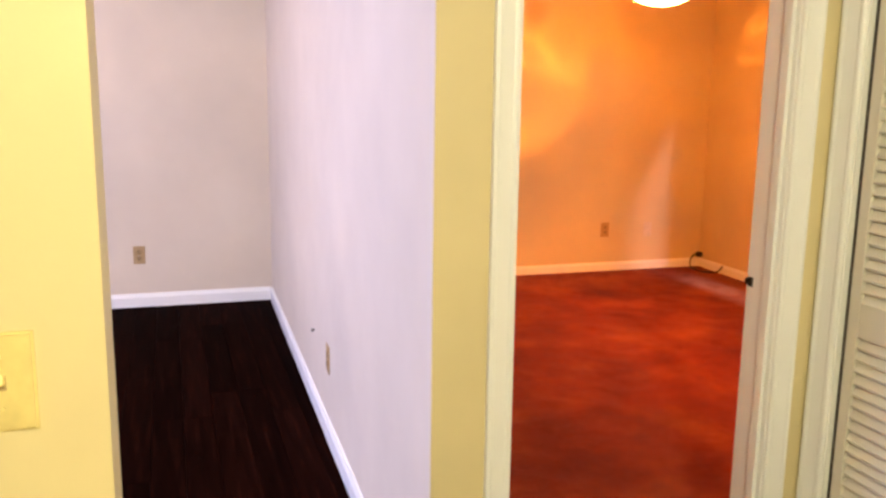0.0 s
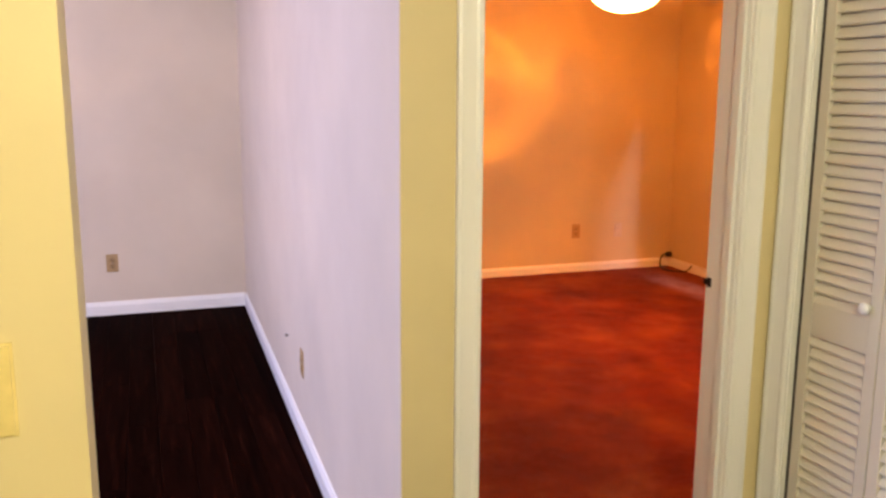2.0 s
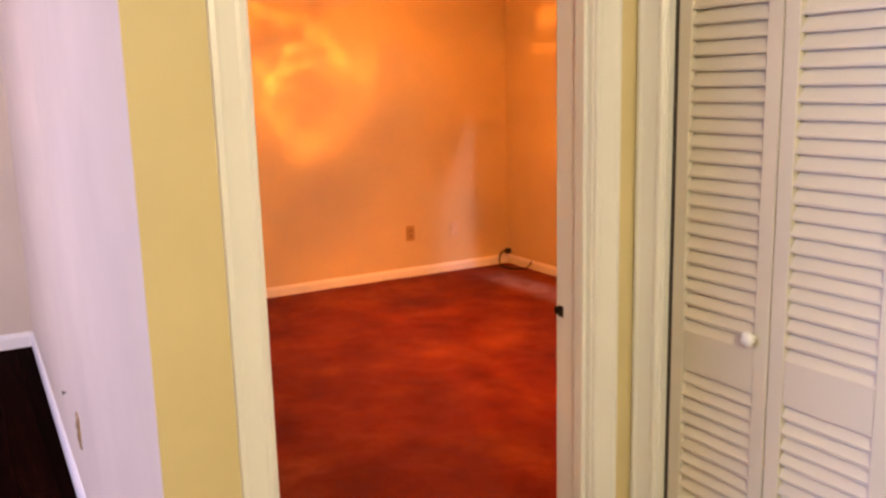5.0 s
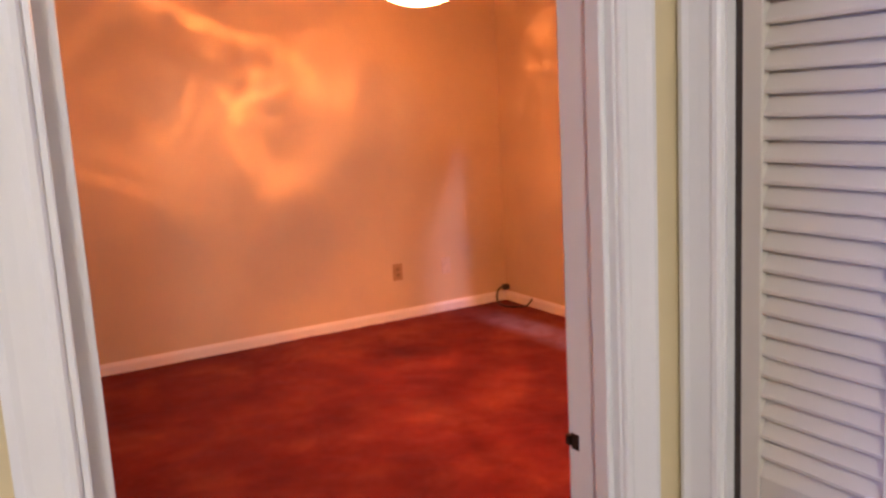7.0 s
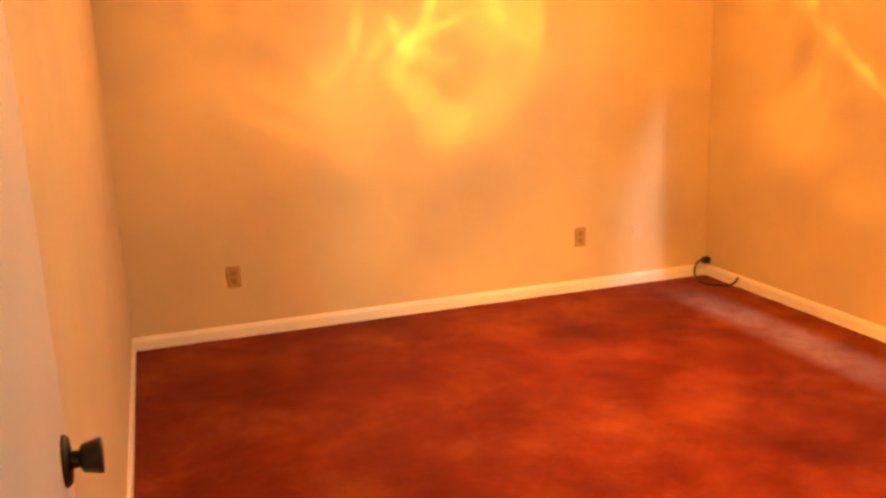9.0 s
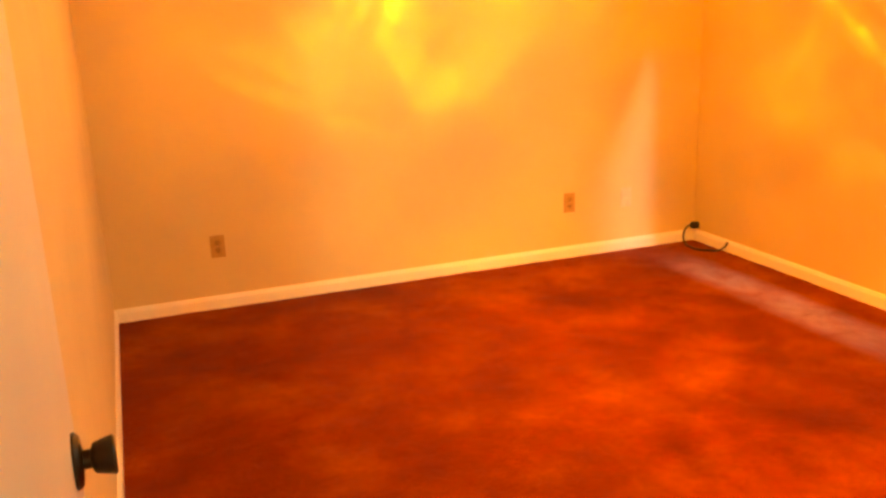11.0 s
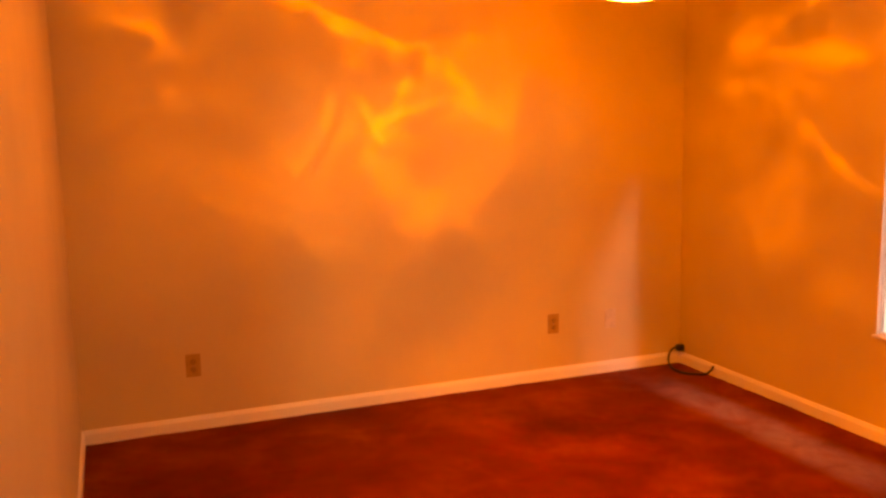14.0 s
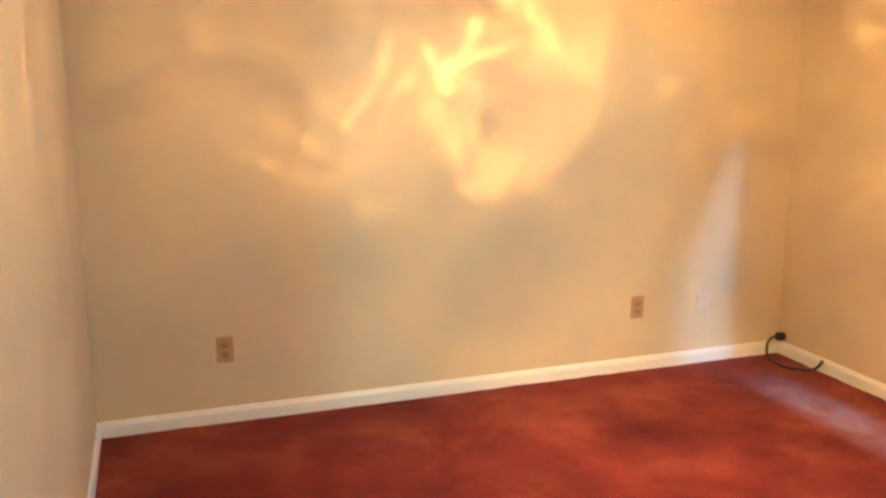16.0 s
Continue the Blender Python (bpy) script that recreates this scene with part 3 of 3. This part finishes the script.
part("jamb", box((CLOSET_X, CLO_Y0 - 0.018, 0), (CLOSET_X + 0.1, CLO_Y0, HEAD)), TRIM, closet_frame)
part("head_jamb", box((CLOSET_X, CLO_Y0, HEAD), (CLOSET_X + 0.1, CLO_Y1, HEAD + 0.018)), TRIM, closet_frame)

# dark strip stands in for the shadow line where casing meets wall
part("shadow_gap", box((CLOSET_X - 0.006, HALL_Y - 0.008, 0.09), (CLOSET_X, HALL_Y, HEAD + 0.07)), SLOT, closet_frame, "dark strip for the shadow between casing and wall")
# added filler blackens the slit between the jamb and the first panel
part("gap_shade", box((CLOSET_X + 0.016, CLO_Y1 - 0.013, 0.0), (CLOSET_X + 0.06, CLO_Y1, HEAD)), SLOT, closet_frame, "dark filler for the shade in the gap beside the doors")

# ---- window ----
wf = RIGHT + 0.014
window = thing("window_1", pose(0, 0, 0), "white framed bedroom window full of bright daylight", "window", kind="structure")
part("window_sill", box((RIGHT - 0.016, y0 - 0.012, z0 - 0.014), (wf, y1 + 0.012, z0), 0.004, 2), TRIM, window)
bm = box((RIGHT - 0.002, y1 - 0.004, z0), (wf, y1, z1))
add_box(bm, (RIGHT - 0.002, y0, z0), (wf, y0 + 0.004, z1))
add_box(bm, (RIGHT - 0.002, y0 + 0.004, z1 - 0.004), (wf, y1 - 0.004, z1))
part("window_jamb", bm, TRIM, window)
bm = bmesh.new()
for lo, hi in (((wf, y0, z0), (wf + 0.028, y0 + 0.007, z1)), ((wf, y1 - 0.007, z0), (wf + 0.028, y1, z1)),
               ((wf, y0 + 0.007, z1 - 0.008), (wf + 0.028, y1 - 0.007, z1)), ((wf, y0 + 0.007, z0), (wf + 0.028, y1 - 0.007, z0 + 0.007))):
    add_box(bm, lo, hi, 0.003)
part("window_frame", bm, VINYL, window)
pane = part("pane", box((wf + 0.012, y0 + 0.007, z0 + 0.007), (wf + 0.016, y1 - 0.007, z1 - 0.008)), GLASS, window)
pane.visible_shadow = False

# ---- bedroom door, standing open ----
bedroom_door = thing("bedroom_door", pose(1.323, 2.190, 0.012, 0, 0, 0.9), "white painted flush door standing open against the wall", "door")
# local: hinge at the origin, slab runs along +y, its seen face at +x
SLAB_W, SLAB_T = 0.725, 0.035
part("slab", box((0, 0, 0), (SLAB_T, SLAB_W, 2.01), 0.002, 2), DOOR_PAINT, bedroom_door)
part("latch_plate", box((0.006, SLAB_W - 0.001, 0.925), (0.029, SLAB_W + 0.0012, 0.985), 0.0006), BRASS, bedroom_door, "brass latch plate")
KZ = 0.978


def knob_set(x, direction, length):
    k = part("knob", lathe([(0.0001, 0), (0.0115, 0), (0.0105, 0.010), (0.0105, 0.017), (0.0155, 0.0195), (0.017, 0.021), (0.0215, 0.039), (0.0215, 0.041), (0.020, 0.0425), (0.0001, 0.0425)]
                           if length > 0.04 else [(0.0001, 0), (0.0115, 0), (0.0105, 0.008), (0.0155, 0.011), (0.0215, 0.026), (0.0215, 0.028), (0.020, 0.030), (0.0001, 0.030)], 28, direction), BRONZE, bedroom_door, "dark bronze knob", True)
    k.location = (x, SLAB_W - 0.06, KZ)
    r = part("rose", lathe([(0.0001, 0), (0.031, 0), (0.031, 0.003), (0.027, 0.007), (0.014, 0.009), (0.0001, 0.009)], 28, direction), BRONZE, k, "dark bronze rose", True)
    part("screw", lathe([(0.0001, 0.006), (0.0032, 0.006), (0.0026, 0.0088), (0.0001, 0.009)], 10, direction), BRASS, k, "brass screw head").location = (0, 0, 0.021)
    return k


knob_set(SLAB_T, "X", 0.058)
knob_set(0, "-X", 0.014)
for hz in (0.2, 1.0, 1.8):
    hinge = part("hinge", lathe([(0.0001, 0), (0.0045, 0), (0.0045, 0.09), (0.0001, 0.092)], 12), BRONZE, bedroom_door, "dark bronze hinge", True)
    hinge.location = (-0.004, 0.0, hz)


# ---- closet: louvred bifold doors ----
PAN_W = (CLO_Y1 - CLO_Y0 - 0.026) / 4
PITCH, STILE, RAIL_Z0, RAIL_Z1, BOT, TOP = 0.0298, 0.034, 0.826, 0.915, 0.012, 2.01


def slat_mesh(length):
    """A thin rounded slat, tilted down to the front; local x to the front is -x."""
    pts = []
    tilt = radians(61)
    half, th = 0.0196, 0.0042
    for u, v in ((-half, -th * 0.4), (-half, th * 0.4), (-half * 0.8, th), (half * 0.8, th), (half, th * 0.4), (half, -th * 0.4), (half * 0.8, -th), (-half * 0.8, -th)):
        pts.append((u * math.cos(tilt) - v * math.sin(tilt), u * math.sin(tilt) + v * math.cos(tilt)))
    return mesh_of("slat", extrude_profile(pts, (0, 0, 0), (0, length, 0), (1, 0, 0), (0, 0, 1)), LOUVRE)


def louvre_panel():
    t = 0.028
    p = thing("louvre_door", pose(0, 0, 0), "ivory painted louvred bifold closet door panel", "closet door", "bifold closet panels")
    w = PAN_W - 0.003
    part("stile", box((0, 0, BOT), (t, STILE, TOP), 0.0025, 2), LOUVRE, p)
    part("stile", box((0, w - STILE, BOT), (t, w, TOP), 0.0025, 2), LOUVRE, p)
    for name, a, b in (("bottom_rail", BOT, 0.13), ("lock_rail", RAIL_Z0, RAIL_Z1), ("top_rail", TOP - 0.075, TOP)):
        part(name, box((0.002, STILE, a), (t - 0.002, w - STILE, b), 0.0015), LOUVRE, p)
    me = slat_mesh(w - 2 * STILE)
    for a, b in ((0.13, RAIL_Z0), (RAIL_Z1, TOP - 0.075)):
        k = int((b - a - 0.012) / PITCH)
        for i in range(k + 1):
            s = new("slat", me)
            s.parent = p
            s.location = (t / 2, STILE, a + 0.012 + (b - a - 0.024) * i / k)
    return p


first = louvre_panel()
DOOR_X = CLOSET_X + 0.010
panels = [first]
for i in range(4):
    m = pose(DOOR_X, CLO_Y1 - 0.013 - (i + 1) * PAN_W, 0)
    if i == 0:
        first.matrix_basis = m
    else:
        panels.append(copy_thing(first, m))


def closet_knob(panel, y):
    k = part("knob", lathe([(0.0001, 0), (0.008, 0), (0.0075, 0.005), (0.0115, 0.008), (0.0150, 0.013), (0.0150, 0.017), (0.012, 0.0215), (0.006, 0.0235), (0.0001, 0.024)], 20, "-X"),
             TRIM, panel, "glossy white round knob", True)
    k.location = (0, y, 0.941)


closet_knob(panels[0], 0.036)
closet_knob(panels[3], PAN_W - 0.029)


# ---- wall plates ----
def plate_body(w, h, t):
    bm = box((-w / 2, -t, -h / 2), (w / 2, 0, h / 2))
    es = [e for e in bm.edges if abs(e.verts[0].co.y + t) < 1e-6 and abs(e.verts[1].co.y + t) < 1e-6]
    bmesh.ops.bevel(bm, geom=es, offset=0.0035, segments=2, affect="EDGES")
    return bm


def outlet(m, mat, label, group=""):
    """A duplex socket; local -y faces the room."""
    o = thing("wall_outlet", m, label, "outlet", group)
    part("cover_plate", plate_body(0.072, 0.116, 0.005), mat, o)
    for dz in (-0.0195, 0.0195):
        f = part("socket", lathe([(0.0001, 0.004), (0.0172, 0.004), (0.0172, 0.0068), (0.016, 0.0075), (0.0001, 0.0075)], 20, "-Y"), SOCKET, o, "brown socket face")
        f.location = (0, 0, dz)
        bm = box((-0.0078, -0.0082, -0.003), (-0.0056, -0.007, 0.007))
        add_box(bm, (0.0056, -0.0082, -0.002), (0.0078, -0.007, 0.006))
        add_box(bm, (-0.0024, -0.0082, -0.0115), (0.0024, -0.007, -0.007))
        part("slots", bm, SLOT, f, "dark socket slots")
    part("screw", lathe([(0.0001, 0.004), (0.0035, 0.004), (0.003, 0.0062), (0.0001, 0.0066)], 12, "-Y"), STEEL, o, "steel screw head")
    return o


outlet(pose(1.818, BACK_BED, 0.329), PLATE, "tan duplex outlet on the bedroom wall", "bedroom outlets")
outlet(pose(3.838, BACK_BED, 0.332), PLATE, "tan duplex outlet with darker sockets on the bedroom wall", "bedroom outlets")
outlet(pose(0.350, BACK_SIDE, 0.340), PLATE, "tan duplex outlet on the side room end wall", "side room outlets")
outlet(pose(side_face(3.585), 3.585, 0.341, 0, 0, -91), PLATE, "tan duplex outlet on the pale partition wall", "side room outlets")

blank = thing("blank_plate", pose(4.222, BACK_BED, 0.325), "wall coloured blank cover plate above the baseboard", "wall plate")
part("cover_plate", plate_body(0.072, 0.116, 0.006), PLATE_WALL, blank)
for dz in (-0.03, 0.03):
    part("screw", lathe([(0.0001, 0.005), (0.003, 0.005), (0.0026, 0.0072), (0.0001, 0.0075)], 10, "-Y"), PLATE_WALL, blank).location = (0, 0, dz)

switch = thing("light_switch", pose(0.376, 1.28, 1.093), "ivory toggle light switch on the cream wall", "light switch")
part("cover_plate", plate_body(0.072, 0.116, 0.006), PLATE_IVORY, switch)
part("toggle_slot", box((-0.0052, -0.0064, -0.0085), (0.0052, -0.0055, 0.0085)), PLATE, switch, "tan slot of the toggle")
toggle = part("toggle", box((-0.0045, -0.019, -0.0065), (0.0045, -0.004, 0.0065), 0.0018, 2), PLATE_IVORY, switch, "ivory toggle lever")
toggle.rotation_euler = (radians(-24), 0, 0)
for dz in (-0.03, 0.03):
    part("screw", lathe([(0.0001, 0.005), (0.003, 0.005), (0.0026, 0.0072), (0.0001, 0.0075)], 10, "-Y"), PLATE_IVORY, switch).location = (0, 0, dz)

nail = thing("wall_nail", pose(side_face(3.975), 3.975, 0.354, 0, 0, -91), "small dark nail stuck in the pale partition wall", "nail")
part("shank", lathe([(0.0001, -0.004), (0.0025, -0.004), (0.0025, 0.010), (0.0001, 0.010)], 8, "-Y"), SLOT, nail)
part("head", lathe([(0.0001, 0.010), (0.0085, 0.010), (0.0085, 0.013), (0.0001, 0.0145)], 12, "-Y"), SLOT, nail)


# ---- cable in the corner ----
def tube(points, radius, name, mat, parent, label=""):
    cu = bpy.data.curves.new(name, "CURVE")
    cu.dimensions, cu.bevel_depth, cu.bevel_resolution, cu.use_fill_caps = "3D", radius, 3, True
    sp = cu.splines.new("BEZIER")
    sp.bezier_points.add(len(points) - 1)
    for bp, p in zip(sp.bezier_points, points):
        bp.co, bp.handle_left_type, bp.handle_right_type = p, "AUTO", "AUTO"
    tmp = bpy.data.objects.new(name, cu)
    me = bpy.data.meshes.new_from_object(tmp)
    bpy.data.objects.remove(tmp)
    me.materials.append(mat)
    for p in me.polygons:
        p.use_smooth = True
    ob = new(name, me)
    ob.parent = parent
    if label:
        tagged(ob, label)
    return ob


cable = thing("coax_cable", pose(RIGHT, BACK_BED, 0), "black cable looped on the carpet in the bedroom corner", "cable")
tube([(-0.05, -0.055, 0.112), (-0.085, -0.045, 0.10), (-0.115, -0.05, 0.05), (-0.13, -0.09, 0.014), (-0.15, -0.17, 0.009), (-0.14, -0.25, 0.009),
      (-0.10, -0.29, 0.010), (-0.060, -0.325, 0.014), (-0.034, -0.338, 0.030), (-0.020, -0.343, 0.048), (-0.014, -0.345, 0.062)], 0.006, "cord", RUBBER, cable)
plug = part("plug", box((-0.062, -0.075, 0.086), (-0.012, -0.035, 0.128), 0.011, 3), RUBBER, cable, "black moulded plug", True)
part("staple", box((-0.022, -0.352, 0.044), (-0.010, -0.330, 0.058), 0.003, 2), STEEL, cable, "grey cable clip")

strip = thing("plastic_strip", pose(4.34, 4.26, 0.006, 0, 0, 86), "short shiny white plastic strip lying on the carpet", "strip")
part("strip_body", box((-0.07, -0.006, 0), (0.07, 0.006, 0.004), 0.0015, 2), VINYL, strip)

# ---- ceiling fan ----
fan = thing("ceiling_fan", pose(FAN[0], FAN[1], 0), "dark ceiling fan with a glowing glass light bowl", "ceiling fan")
part("canopy", lathe([(0.0001, CEIL), (0.075, CEIL), (0.072, CEIL - 0.03), (0.05, CEIL - 0.06), (0.016, CEIL - 0.07), (0.0001, CEIL - 0.07)], 28), MOTOR, fan, "", True)
part("downrod", lathe([(0.0001, CEIL - 0.065), (0.013, CEIL - 0.065), (0.013, 2.20), (0.0001, 2.20)], 14), MOTOR, fan, "", True)
part("motor_housing", lathe([(0.0001, 2.20), (0.04, 2.20), (0.085, 2.18), (0.115, 2.15), (0.118, 2.075), (0.105, 2.045), (0.07, 2.03), (0.0001, 2.03)], 32), MOTOR, fan, "bronze motor housing", True)
part("light_fitter", lathe([(0.0001, 2.035), (0.06, 2.035), (0.065, 2.02), (0.06, 2.003), (0.0001, 2.003)], 28), MOTOR, fan, "bronze light fitter", True)
N_BLADE, PHASE, BLADE_R, BLADE_Z = 5, 32.0, 0.62, 2.015


def blade_mesh():
    bm = bmesh.new()
    outline = []
    steps = 10
    for i in range(steps + 1):
        u = i / steps
        outline.append((0.17 + (BLADE_R - 0.05 - 0.17) * u, 0.046 + 0.016 * u))
    for a in range(80, -1, -20):
        outline.append((BLADE_R - 0.05 + 0.05 * math.cos(radians(a)), 0.062 * math.sin(radians(a))))
    loop = outline + [(x, -y) for x, y in reversed(outline[:-1])]
    top = [bm.verts.new((x, y, 0.003)) for x, y in loop]
    low = [bm.verts.new((x, y, -0.003)) for x, y in loop]
    k = len(loop)
    bm.faces.new(top)
    bm.faces.new(list(reversed(low)))
    for i in range(k):
        bm.faces.new((top[i], low[i], low[(i + 1) % k], top[(i + 1) % k]))
    bmesh.ops.recalc_face_normals(bm, faces=bm.faces)
    return mesh_of("blade", bm, BLADE)


blade_data = blade_mesh()
iron = box((0.09, -0.02, -0.008), (0.24, 0.02, -0.003), 0.002)
iron_data = mesh_of("blade_iron", iron, MOTOR)
for k in range(N_BLADE):
    b = new("blade", blade_data)
    b.parent = fan
    b.matrix_basis = pose(0, 0, BLADE_Z, 0, 0, PHASE + 360 / N_BLADE * k) @ pose(0, 0, 0, -11, 0, 0)
    i = new("blade_iron", iron_data)
    i.parent = b
BOWL_SHAPE = [(0.06, 0.052), (0.11, 0.050), (0.145, 0.044), (0.168, 0.034), (0.182, 0.020)] + [(max(0.0001, 0.190 * math.cos(radians(a))), -0.115 * math.sin(radians(a))) for a in range(0, 91, 9)]
bowl = part("glass_bowl", lathe(BOWL_SHAPE, 48), BOWL, fan,
            "glowing swirled glass bowl", True)
bowl.location = (0, 0, BULB_Z)
bulb = part("bulb", lathe([(0.0001, 0.015), (0.010, 0.018), (0.014, 0.04), (0.0001, 0.05)], 16), BULB, fan, "lit bulb", True)
bulb.location = (0, 0, BULB_Z)

# ---- living room lamp and side room window ----
lamp = thing("ceiling_light", pose(0.75, -0.5, CEIL), "round flush ceiling light behind the hall", "ceiling light")
part("base_ring", lathe([(0.0001, 0), (0.15, 0), (0.15, -0.025), (0.0001, -0.025)], 28), TRIM, lamp, "", True)
part("diffuser", lathe([(0.14, -0.025), (0.13, -0.06), (0.08, -0.085), (0.0001, -0.09)], 28), DIFFUSER, lamp, "lit frosted diffuser", True)

side_lamp = thing("ceiling_light", pose(-0.35, 4.1, 1.985), "glowing glass bowl ceiling light in the side room", "ceiling light")
side_bowl = part("glass_bowl", lathe(BOWL_SHAPE, 48), SIDE_BOWL, side_lamp, "", True)
part("stem", lathe([(0.0001, 0.04), (0.014, 0.04), (0.014, CEIL - 1.985), (0.0001, CEIL - 1.985)], 14), MOTOR, side_lamp, "", True)
part("canopy", lathe([(0.0001, CEIL - 1.985), (0.06, CEIL - 1.985), (0.05, CEIL - 2.025), (0.0001, CEIL - 2.03)], 24), MOTOR, side_lamp, "", True)

# ---- floor planks ----
subfloor = structure("floor_planks", box((WEST, SOUTH, -0.03), (3.0, 2.08, -0.012)), SLOT, "dark mahogany laminate plank floor", "floor")
structure("floor_underlay", box((WEST, 2.08, -0.03), (PART_L, BACK_SIDE, -0.012)), SLOT, "dark underlay beneath the planks", "floor")
PW, PL = 0.127, 1.21
plank_data = {}


def plank(x, ya, yb, x1):
    key = (round(x1 - x, 3), round(yb - ya, 3))
    if key not in plank_data:
        w, d = key
        bm = box((0, 0, -0.012), (w - 0.0012, d - 0.0012, 0))
        plank_data[key] = mesh_of("plank", bm, PLANK)
    p = new("plank", plank_data[key])
    p.parent = subfloor
    p.location = (x, ya, 0)


rng = random.Random(5)
x = WEST
while x < 3.0 - 0.01:
    x1 = min(x + PW, 3.0)
    top = BACK_SIDE if x < side_face(BACK_SIDE) - 0.02 else 2.08
    y = SOUTH - rng.choice((0.0, 0.3, 0.6, 0.9))
    while y < top - 0.01:
        ya, yb = max(y, SOUTH), min(y + PL, top)
        if yb - ya > 0.02:
            plank(x, ya, yb, x1)
        y += PL
    x = x1
